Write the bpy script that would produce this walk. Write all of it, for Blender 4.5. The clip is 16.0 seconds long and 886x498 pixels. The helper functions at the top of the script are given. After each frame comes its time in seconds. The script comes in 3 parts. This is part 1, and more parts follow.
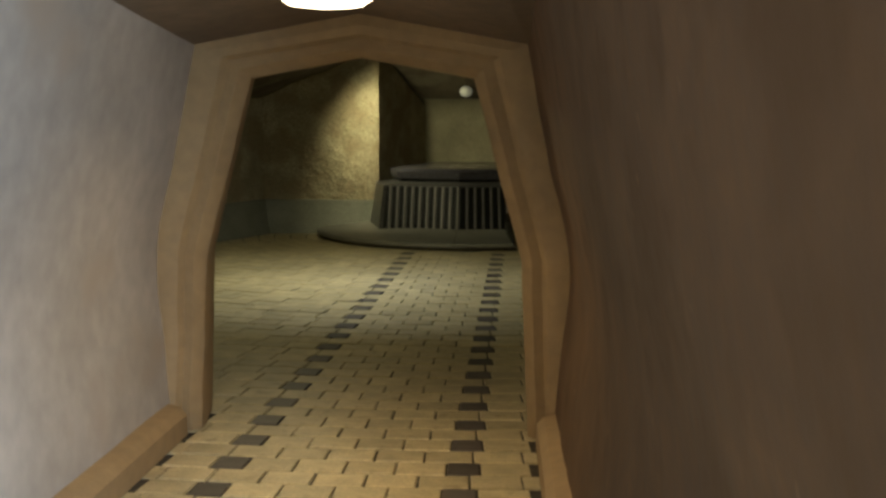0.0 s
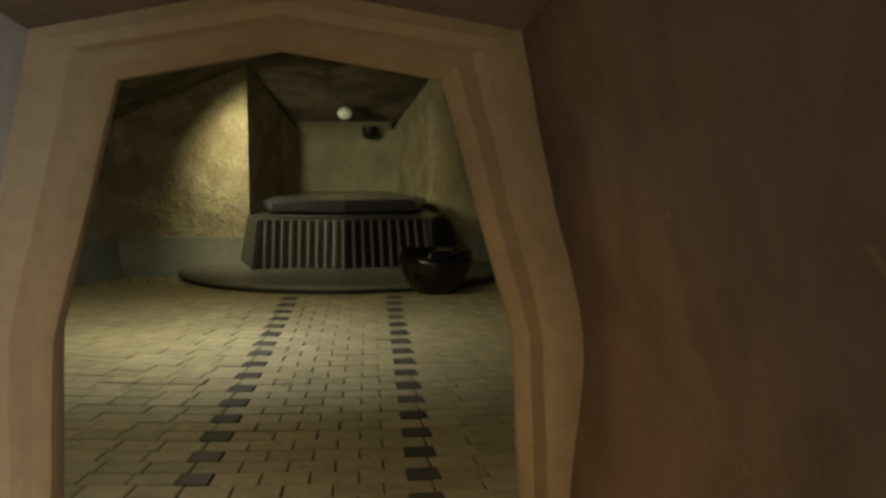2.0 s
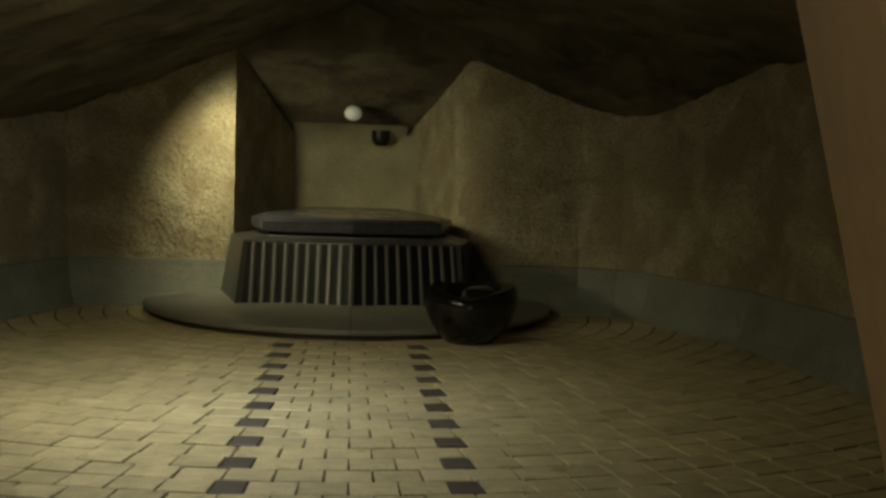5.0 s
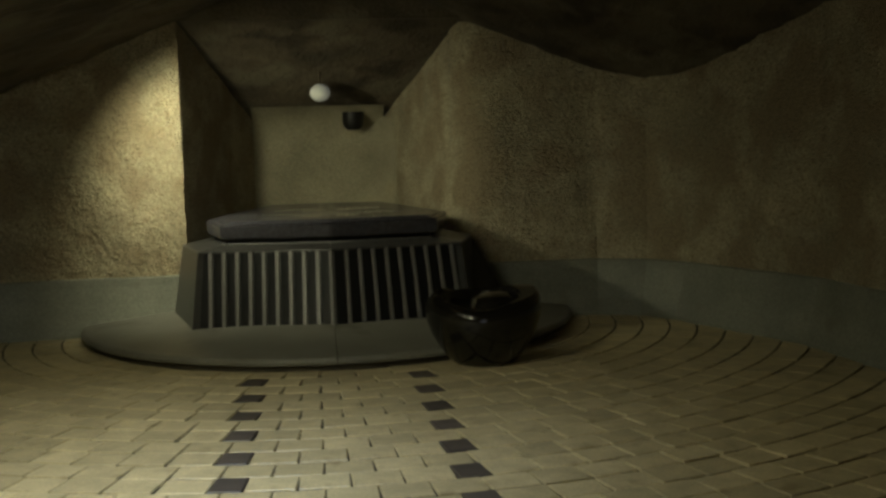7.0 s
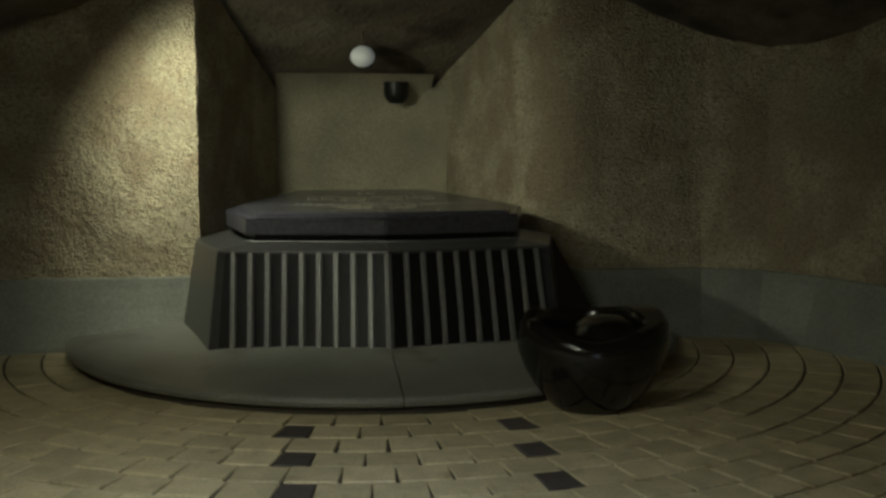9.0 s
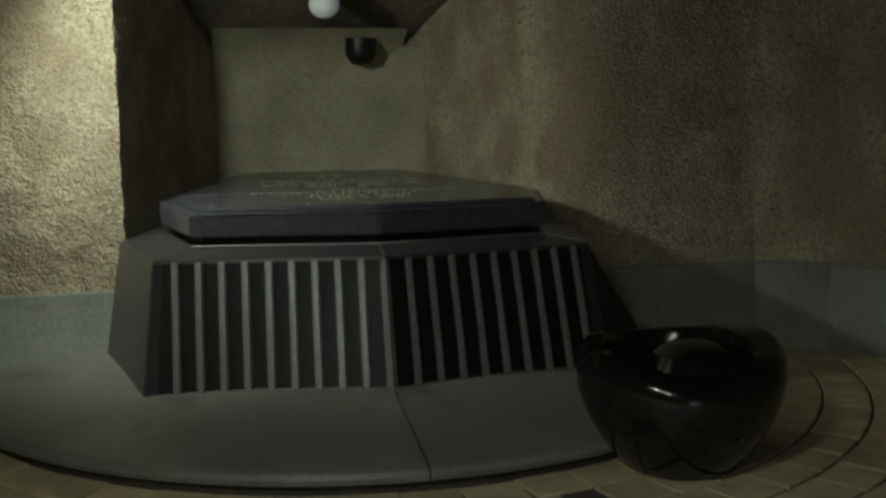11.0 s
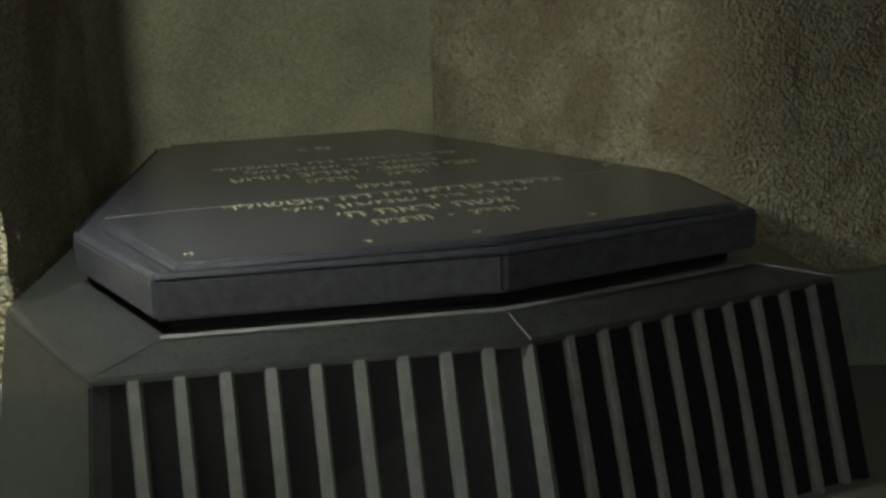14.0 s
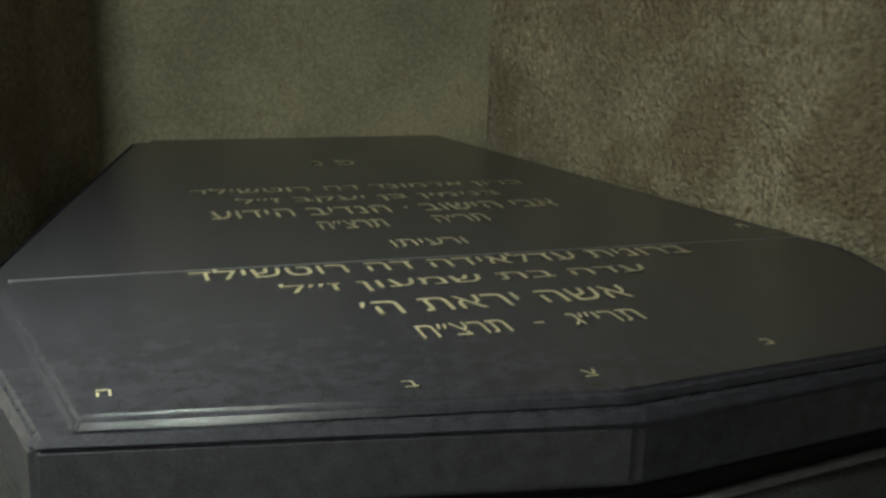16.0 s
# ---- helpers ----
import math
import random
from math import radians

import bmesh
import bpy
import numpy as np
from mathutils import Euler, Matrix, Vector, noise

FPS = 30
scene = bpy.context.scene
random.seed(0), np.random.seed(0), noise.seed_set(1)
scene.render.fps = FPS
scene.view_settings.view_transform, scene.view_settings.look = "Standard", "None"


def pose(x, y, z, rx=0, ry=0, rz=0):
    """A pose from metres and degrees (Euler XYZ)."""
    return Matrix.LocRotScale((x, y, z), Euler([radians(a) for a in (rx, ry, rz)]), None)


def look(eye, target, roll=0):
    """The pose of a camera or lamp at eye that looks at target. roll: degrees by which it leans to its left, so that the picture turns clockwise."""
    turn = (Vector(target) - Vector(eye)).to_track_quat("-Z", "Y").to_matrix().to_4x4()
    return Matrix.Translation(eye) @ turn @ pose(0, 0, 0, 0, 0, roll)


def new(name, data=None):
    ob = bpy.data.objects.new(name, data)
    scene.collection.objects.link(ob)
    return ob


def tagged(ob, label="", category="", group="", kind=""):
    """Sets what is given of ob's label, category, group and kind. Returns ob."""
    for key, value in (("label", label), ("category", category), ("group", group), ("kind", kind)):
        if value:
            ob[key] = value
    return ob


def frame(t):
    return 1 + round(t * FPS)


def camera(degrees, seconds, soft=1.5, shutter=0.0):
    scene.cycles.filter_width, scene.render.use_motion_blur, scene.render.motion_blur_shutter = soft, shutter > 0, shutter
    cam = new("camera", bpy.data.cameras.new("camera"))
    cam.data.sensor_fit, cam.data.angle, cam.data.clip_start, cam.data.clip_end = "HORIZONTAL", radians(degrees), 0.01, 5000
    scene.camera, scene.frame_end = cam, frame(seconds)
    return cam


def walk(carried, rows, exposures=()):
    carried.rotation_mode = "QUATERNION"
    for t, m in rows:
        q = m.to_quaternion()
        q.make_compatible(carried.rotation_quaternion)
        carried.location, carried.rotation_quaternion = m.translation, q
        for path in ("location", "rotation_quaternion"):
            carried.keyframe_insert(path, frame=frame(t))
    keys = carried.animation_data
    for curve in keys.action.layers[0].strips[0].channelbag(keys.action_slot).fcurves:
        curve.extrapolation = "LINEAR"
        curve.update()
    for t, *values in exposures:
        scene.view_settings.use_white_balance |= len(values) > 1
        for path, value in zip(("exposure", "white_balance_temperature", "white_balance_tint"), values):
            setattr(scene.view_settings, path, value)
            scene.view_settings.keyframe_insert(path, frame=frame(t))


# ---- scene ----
cam = camera(45.0, 16.0, soft=2.9)
PATH = [
    (0, (0.826, 1.145, 1.687), (0.686, 3.125, 1.447), 0.3),
    (0.5, (0.635, 1.531, 1.677), (0.58, 3.517, 1.455), -0.8),
    (1, (0.529, 1.958, 1.668), (0.559, 3.948, 1.47), -0.3),
    (1.5, (0.434, 2.362, 1.665), (0.514, 4.351, 1.473), 1.4),
    (2, (0.311, 2.81, 1.658), (0.448, 4.796, 1.467), -0.2),
    (2.5, (0.24, 3.284, 1.633), (0.343, 5.265, 1.382), 0.2),
    (3, (0.09, 3.747, 1.618), (0.223, 5.731, 1.406), -0.4),
    (3.5, (0.029, 4.184, 1.604), (0.206, 6.169, 1.44), -0.4),
    (4, (-0.03, 4.604, 1.593), (0.132, 6.591, 1.442), 1.5),
    (6.5, (0.0, 6.848, 1.559), (0.207, 8.829, 1.379), 0.9),
    (7, (-0.13, 7.297, 1.55), (0.108, 9.274, 1.362), -1.6),
    (7.5, (-0.196, 7.7, 1.578), (0.051, 9.673, 1.362), -1.0),
    (8, (-0.278, 8.228, 1.566), (-0.05, 10.203, 1.351), -0.7),
    (10.5, (-0.764, 10.445, 1.478), (-0.387, 12.393, 1.231), -0.2),
    (11, (-0.753, 10.91, 1.483), (-0.343, 12.849, 1.212), -0.8),
    (11.5, (-0.773, 11.355, 1.501), (-0.354, 13.285, 1.186), 0.3),
    (12, (-0.844, 11.807, 1.562), (-0.353, 13.712, 1.198), -1.6),
    (12.5, (-0.9, 12.233, 1.65), (-0.383, 14.126, 1.267), 0.2),
    (13, (-1.012, 12.682, 1.614), (-0.461, 14.571, 1.258), -3.1),
    (13.5, (-1.029, 13.072, 1.586), (-0.423, 14.928, 1.153), -1.5),
    (14, (-1.056, 13.437, 1.597), (-0.406, 15.277, 1.159), -2.0),
    (14.5, (-1.05, 13.792, 1.588), (-0.351, 15.604, 1.11), -2.4),
    (15, (-0.961, 14.098, 1.605), (-0.251, 15.893, 1.082), 0.5),
    (15.5, (-0.888, 14.385, 1.614), (-0.18, 16.187, 1.115), 1.2),
    (16, (-0.784, 14.601, 1.626), (-0.163, 16.437, 1.133), 1.7),
]
walk(cam, [(t, look(eye, target, roll)) for t, eye, target, roll in PATH], exposures=[(0, -0.05, 6700, 8), (4, -0.05, 6700, 8), (7.5, 0.0, 5850, 10), (11, 0.0, 4950, 15), (13, 0.1, 4950, 15), (16, 0.22, 4950, 15)])

# ---- world, lights ----
world = bpy.data.worlds.new("world")
scene.world = world
world.use_nodes = True
wn = world.node_tree.nodes
sky = wn.new("ShaderNodeTexSky")
sky.sky_type, sky.sun_disc, sky.sun_elevation, sky.sun_rotation = "NISHITA", False, radians(40), radians(200)
wn["Background"].inputs["Strength"].default_value = 0.05
world.node_tree.links.new(sky.outputs[0], wn["Background"].inputs["Color"])


def lamp(name, kind, m, energy, color, **settings):
    data = bpy.data.lights.new(name, kind)
    data.energy, data.color = energy, color
    for key, value in settings.items():
        if key == "size":
            data.shape, data.size = "SQUARE", value
        elif key == "radius":
            data.shadow_soft_size = value
        elif key == "cone":
            data.spot_size, data.spot_blend = radians(value), settings.get("blend", 0.6)
    ob = new(name, data)
    ob.matrix_world = m
    return ob


WARM = (1.0, 0.93, 0.55)
ORANGE = (1.0, 0.74, 0.42)
# ceiling lamps of the chamber: one by the wall corner beside the tomb, one over the floor
lamp("spot_tomb", "SPOT", look((-1.53, 15.9, 2.08), (-0.42, 17.35, 0.8)), 136, WARM, cone=131, blend=1.0, radius=0.05)
lamp("lamp_floor", "SPOT", look((-1.5, 11.9, 2.5), (-0.8, 12.8, 0)), 132, WARM, cone=138, blend=1.0, radius=0.08)
# added fill without a fitting, lifting the chamber's ambient level
lamp("fill_chamber", "POINT", Matrix.Translation((-1.3, 10.7, 2.55)), 46, WARM, radius=0.10)
# daylight in the skylight's opening and in the entrance
lamp("skylight_daylight", "AREA", look((-0.86, 11.36, 3.25), (-0.5, 14.4, 0)), 74, (0.66, 0.80, 1.0), size=0.5)
lamp("entrance_daylight", "AREA", look((1.86, -0.3, 1.75), (-1.05, 5.4, 1.75)), 610, (0.70, 0.83, 1.0), size=0.8)

# ---- materials ----


def material(name, color, rough=0.7, metal=0.0, dark=0.6, grain=8.0, fine=90.0, bump=0.3, depth=0.01, spots=None, island=0.0, objrand=0.0, spec=0.5, coat=0.0, pebble=0.0, mottle=0.45, pits=None, chips=0.0):
    """A node material with colour varied at two scales and a bump of two scales."""
    m = bpy.data.materials.new(name)
    m.use_nodes = True
    n, l = m.node_tree.nodes, m.node_tree.links
    b = n["Principled BSDF"]
    b.inputs["Roughness"].default_value, b.inputs["Metallic"].default_value = rough, metal
    b.inputs["Specular IOR Level"].default_value, b.inputs["Coat Weight"].default_value = spec, coat
    tex = n.new("ShaderNodeTexCoord")
    big, small = n.new("ShaderNodeTexNoise"), n.new("ShaderNodeTexNoise")
    big.inputs["Scale"].default_value, big.inputs["Detail"].default_value = grain, 5
    small.inputs["Scale"].default_value, small.inputs["Detail"].default_value = fine, 4
    for t in (big, small):
        l.new(tex.outputs["Object"], t.inputs["Vector"])
    ramp = n.new("ShaderNodeValToRGB")
    ramp.color_ramp.elements[0].position, ramp.color_ramp.elements[1].position = 0.32, 0.68
    ramp.color_ramp.elements[0].color = (*[c * dark for c in color], 1)
    ramp.color_ramp.elements[1].color = (*color, 1)
    l.new(big.outputs["Fac"], ramp.inputs["Fac"])
    mix = n.new("ShaderNodeMix")
    mix.data_type, mix.blend_type = "RGBA", "OVERLAY"
    mix.inputs["Factor"].default_value = mottle
    l.new(ramp.outputs["Color"], mix.inputs["A"])
    l.new(small.outputs["Fac"], mix.inputs["B"])
    out = mix.outputs["Result"]
    for spots in [s for s in (spots, pits) if s]:
        cell = n.new("ShaderNodeTexNoise")
        cell.inputs["Scale"].default_value, cell.inputs["Detail"].default_value = spots[1], 3
        l.new(tex.outputs["Object"], cell.inputs["Vector"])
        cut = n.new("ShaderNodeValToRGB")
        cut.color_ramp.elements[0].position, cut.color_ramp.elements[1].position = spots[2], spots[2] + 0.12
        l.new(cell.outputs["Fac"], cut.inputs["Fac"])
        stain = n.new("ShaderNodeMix")
        stain.data_type = "RGBA"
        l.new(cut.outputs["Color"], stain.inputs["Factor"])
        l.new(out, stain.inputs["A"])
        stain.inputs["B"].default_value = (*spots[0], 1)
        out = stain.outputs["Result"]
    if island or objrand:
        src = n.new("ShaderNodeNewGeometry").outputs["Random Per Island"] if island else n.new("ShaderNodeObjectInfo").outputs["Random"]
        span = n.new("ShaderNodeMapRange")
        span.inputs["To Min"].default_value, span.inputs["To Max"].default_value = 1 - (island or objrand), 1 + (island or objrand)
        l.new(src, span.inputs["Value"])
        tone = n.new("ShaderNodeHueSaturation")
        l.new(span.outputs["Result"], tone.inputs["Value"])
        l.new(out, tone.inputs["Color"])
        out = tone.outputs["Color"]
    if chips:
        # each grain of the aggregate has its own tone
        grainy = n.new("ShaderNodeTexVoronoi")
        grainy.inputs["Scale"].default_value = pebble * 1.25
        l.new(tex.outputs["Object"], grainy.inputs["Vector"])
        tones = n.new("ShaderNodeMapRange")
        tones.inputs["To Min"].default_value, tones.inputs["To Max"].default_value = 1 - chips, 1 + chips
        split = n.new("ShaderNodeSeparateColor")
        l.new(grainy.outputs["Color"], split.inputs["Color"])
        l.new(split.outputs["Red"], tones.inputs["Value"])
        shade = n.new("ShaderNodeHueSaturation")
        l.new(tones.outputs["Result"], shade.inputs["Value"])
        l.new(out, shade.inputs["Color"])
        out = shade.outputs["Color"]
    l.new(out, b.inputs["Base Color"])
    add = n.new("ShaderNodeMath")
    add.operation = "ADD"
    l.new(big.outputs["Fac"], add.inputs[0])
    l.new(small.outputs["Fac"], add.inputs[1])
    if pebble:
        cells = n.new("ShaderNodeTexVoronoi")
        cells.inputs["Scale"].default_value = pebble
        l.new(tex.outputs["Object"], cells.inputs["Vector"])
        low = n.new("ShaderNodeMath")
        low.operation = "SUBTRACT"
        l.new(add.outputs[0], low.inputs[0])
        l.new(cells.outputs["Distance"], low.inputs[1])
        add = low
    bn = n.new("ShaderNodeBump")
    bn.inputs["Strength"].default_value, bn.inputs["Distance"].default_value = bump, depth
    l.new(add.outputs[0], bn.inputs["Height"])
    l.new(bn.outputs["Normal"], b.inputs["Normal"])
    wear = n.new("ShaderNodeMapRange")
    wear.inputs["To Min"].default_value, wear.inputs["To Max"].default_value = max(rough - 0.1, 0.03), min(rough + 0.1, 1)
    l.new(small.outputs["Fac"], wear.inputs["Value"])
    l.new(wear.outputs["Result"], b.inputs["Roughness"])
    return m


def glow(name, color, strength):
    m = bpy.data.materials.new(name)
    m.use_nodes = True
    b = m.node_tree.nodes["Principled BSDF"]
    b.inputs["Base Color"].default_value = (*color, 1)
    b.inputs["Emission Color"].default_value = (*color, 1)
    b.inputs["Emission Strength"].default_value = strength
    return m


ROCK = material("rough_stucco", (0.46, 0.40, 0.27), 0.85, dark=0.6, grain=2.2, fine=55, bump=0.85, depth=0.026, spots=((0.29, 0.235, 0.15), 1.9, 0.47), pebble=62, chips=0.2, mottle=0.65, pits=((0.235, 0.185, 0.11), 30, 0.57))
NICHE = material("smoother_stucco", (0.36, 0.325, 0.225), 0.85, dark=0.62, grain=1.6, fine=60, bump=0.5, depth=0.014, pebble=75, chips=0.14, spots=((0.36, 0.31, 0.20), 1.6, 0.58), mottle=0.5, pits=((0.24, 0.20, 0.12), 22, 0.63))
# stains are its own; the dark base also carries the niche ceiling's dimness
VAULT = material("dimmed_vault_stucco", (0.125, 0.10, 0.066), 0.9, dark=0.45, grain=2.0, fine=30, bump=0.8, depth=0.02, spots=((0.045, 0.034, 0.022), 1.6, 0.52), pits=((0.14, 0.12, 0.082), 1.5, 0.53))
CEMENT = material("smooth_cement", (0.21, 0.215, 0.18), 0.62, dark=0.72, grain=2.5, fine=45, bump=0.25, depth=0.006, spots=((0.15, 0.14, 0.115), 3.0, 0.62))
SLAB = material("trowelled_cement_slab", (0.185, 0.18, 0.158), 0.40, dark=0.75, grain=2.5, fine=60, bump=0.12, depth=0.004, spots=((0.105, 0.10, 0.085), 2.5, 0.6))
PLASTER = material("trowelled_plaster", (0.425, 0.385, 0.34), 0.8, dark=0.78, grain=1.3, fine=9, bump=0.25, depth=0.012, mottle=0.25, spots=((0.37, 0.31, 0.25), 1.1, 0.6))
# same plaster under less light, darkened in its colour; blotches are its own
PLASTER_DIM = material("dim_plaster", (0.106, 0.057, 0.026), 0.85, dark=0.72, grain=2.6, fine=16, bump=0.2, depth=0.008, mottle=0.4, spots=((0.072, 0.036, 0.013), 3.2, 0.52), pits=((0.15, 0.085, 0.04), 9, 0.68))
SANDSTONE = material("dressed_sandstone", (0.335, 0.230, 0.118), 0.75, dark=0.82, grain=2, fine=14, bump=0.3, depth=0.01, mottle=0.25)
PLASTER_CEILING = material("umber_plaster", (0.20, 0.145, 0.095), 0.85, dark=0.75, grain=1.8, fine=14, bump=0.2, depth=0.008, mottle=0.35, spots=((0.15, 0.105, 0.065), 2.4, 0.55))
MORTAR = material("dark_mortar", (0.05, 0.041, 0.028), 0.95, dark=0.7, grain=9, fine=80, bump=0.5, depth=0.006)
PAVER = material("cream_paver", (0.52, 0.44, 0.26), 0.43, dark=0.72, grain=7, fine=60, bump=0.35, depth=0.006, objrand=0.13, spots=((0.3, 0.24, 0.13), 6, 0.6))
PAVER_FIELD = material("cream_paver_field", (0.52, 0.44, 0.26), 0.43, dark=0.72, grain=7, fine=60, bump=0.35, depth=0.006, island=0.13, spots=((0.3, 0.24, 0.13), 6, 0.6))
PAVER_DARK = material("dark_paver", (0.085, 0.07, 0.06), 0.5, dark=0.7, grain=8, fine=60, bump=0.35, depth=0.005, objrand=0.25)
GRANITE = material("black_granite", (0.066, 0.064, 0.080), 0.22, dark=0.7, grain=30, fine=260, bump=0.04, depth=0.002, spots=((0.075, 0.075, 0.085), 120, 0.68))
GRANITE_HONED = material("honed_granite", (0.195, 0.192, 0.19), 0.36, dark=0.75, grain=24, fine=240, bump=0.06, depth=0.002)
SHOULDER_STONE = material("dark_honed_granite", (0.05, 0.049, 0.049), 0.30, dark=0.7, grain=14, fine=200, bump=0.06, depth=0.002, spots=((0.06, 0.06, 0.06), 9, 0.6))
# black polish whose tone also holds the shade of the recesses
GROOVE_SHADE = material("groove_shade_granite", (0.012, 0.012, 0.013), 0.42, dark=0.7, grain=24, fine=240, bump=0.06, depth=0.0006, spec=0.14)
GLAZE = material("black_glaze", (0.010, 0.009, 0.008), 0.14, dark=0.7, grain=10, fine=120, bump=0.05, depth=0.002)
GOLD = material("gilt_letter", (0.84, 0.75, 0.47), 0.45, metal=0.25, dark=0.8, grain=20, fine=200, bump=0.1, depth=0.001)
IRON = material("black_metal", (0.02, 0.02, 0.02), 0.45, metal=0.5, dark=0.7, grain=15, fine=150, bump=0.1, depth=0.001)
OPAL = glow("opal_glass", (0.62, 0.62, 0.54), 0.10)
OPAL_WARM = glow("lit_opal_glass", (1.0, 0.82, 0.58), 7.0)

# ---- building helpers ----


def link(name, bm, mat, parent=None, label="", smooth=False, normals=True):
    me = bpy.data.meshes.new(name)
    if normals:
        bmesh.ops.recalc_face_normals(bm, faces=bm.faces)
    bm.to_mesh(me)
    bm.free()
    me.materials.append(mat)
    if smooth:
        for p in me.polygons:
            p.use_smooth = True
        me.set_sharp_from_angle(angle=radians(28))
    ob = new(name, me)
    ob.parent = parent
    if label:
        ob["label"] = label
    return ob


def part(name, bm, mat, parent, label="", smooth=False):
    return link(name, bm, mat, parent, label, smooth)


def thing(name, at, label, category, group="", kind=""):
    ob = new(name)
    ob.location = at
    return tagged(ob, label, category, group, kind)


def loft(rings, cap=True, closed=True):
    """A mesh from rings of points of equal count."""
    bm = bmesh.new()
    vs = [[bm.verts.new(p) for p in r] for r in rings]
    n = len(rings[0])
    for a, b in zip(vs, vs[1:]):
        for i in range(n if closed else n - 1):
            bm.faces.new((a[i], a[(i + 1) % n], b[(i + 1) % n], b[i]))
    if cap:
        bm.faces.new(vs[0])
        bm.faces.new(vs[-1])
    return bm


def box(x0, x1, y0, y1, z0, z1, bevel=0.0):
    bm = bmesh.new()
    bmesh.ops.create_cube(bm, size=1, matrix=Matrix.Translation(((x0 + x1) / 2, (y0 + y1) / 2, (z0 + z1) / 2)) @ Matrix.Diagonal((x1 - x0, y1 - y0, z1 - z0, 1)))
    if bevel:
        bmesh.ops.bevel(bm, geom=bm.edges[:], offset=bevel, segments=2, affect="EDGES")
    return bm


def lathe(profile, n=48, at=(0, 0, 0)):
    bm = bmesh.new()
    rings = [[bm.verts.new((at[0] + r * math.cos(2 * math.pi * i / n), at[1] + r * math.sin(2 * math.pi * i / n), at[2] + z)) for i in range(n)] for r, z in profile]
    for a, b in zip(rings, rings[1:]):
        for i in range(n):
            bm.faces.new((a[i], a[(i + 1) % n], b[(i + 1) % n], b[i]))
    bm.faces.new(rings[0])
    bm.faces.new(rings[-1])
    return bm


def rough_panel(corners, step, amount, seed, thickness=0.0):
    """A four-cornered panel as a fine grid, pushed in and out along its normal by noise."""
    a, b, c, d = [Vector(p) for p in corners]
    nu = max(2, int(max((b - a).length, (c - d).length) / step))
    nv = max(2, int(max((d - a).length, (c - b).length) / step))
    nor = (b - a).cross(d - a).normalized()
    bm = bmesh.new()
    g = []
    for j in range(nv + 1):
        row = []
        for i in range(nu + 1):
            u, v = i / nu, j / nv
            p = a.lerp(b, u).lerp(d.lerp(c, u), v)
            e = min(1.0, min(i, nu - i) / 3)
            w = noise.noise(p * 2.0 + Vector((seed, 0, 0))) * 1.2 + noise.noise(p * 7.0 + Vector((seed, 3, 0))) * 0.7 + noise.noise(p * 22 + Vector((seed, 5, 1))) * 0.55
            if e:
                q = p + nor * amount * w * e
            else:
                q = p + Vector((noise.noise(Vector((p.x, p.y, p.z * 14))), noise.noise(Vector((p.y, p.x, p.z * 14 + 9))), 0)) * 0.012
            row.append(bm.verts.new(q))
        g.append(row)
    for j in range(nv):
        for i in range(nu):
            bm.faces.new((g[j][i], g[j][i + 1], g[j + 1][i + 1], g[j + 1][i]))
    return bm


# ---- plan ----
CENTRE_Y = 16.9
DOOR_Y = 6.7
BACK_Y = 7.15
# chamber wall, its half on the +x side from the niche to the doorway; the other half mirrors it
PLAN = [(1.25, 16.9), (2.95, 16.85), (3.65, 14.9), (3.9, 12.0), (3.3, 9.2), (2.2, 7.7), (1.16, BACK_Y)]
DADO = 0.5


def vault(x, y):
    """Height of the chamber's pitched ceiling."""
    if x > 0:
        # the +x side flattens out away from the niche
        return 3.22 - x * (0.41 - 0.23 * min(max((16.85 - y) / 2.0, 0), 1))
    return 3.22 + 0.41 * x


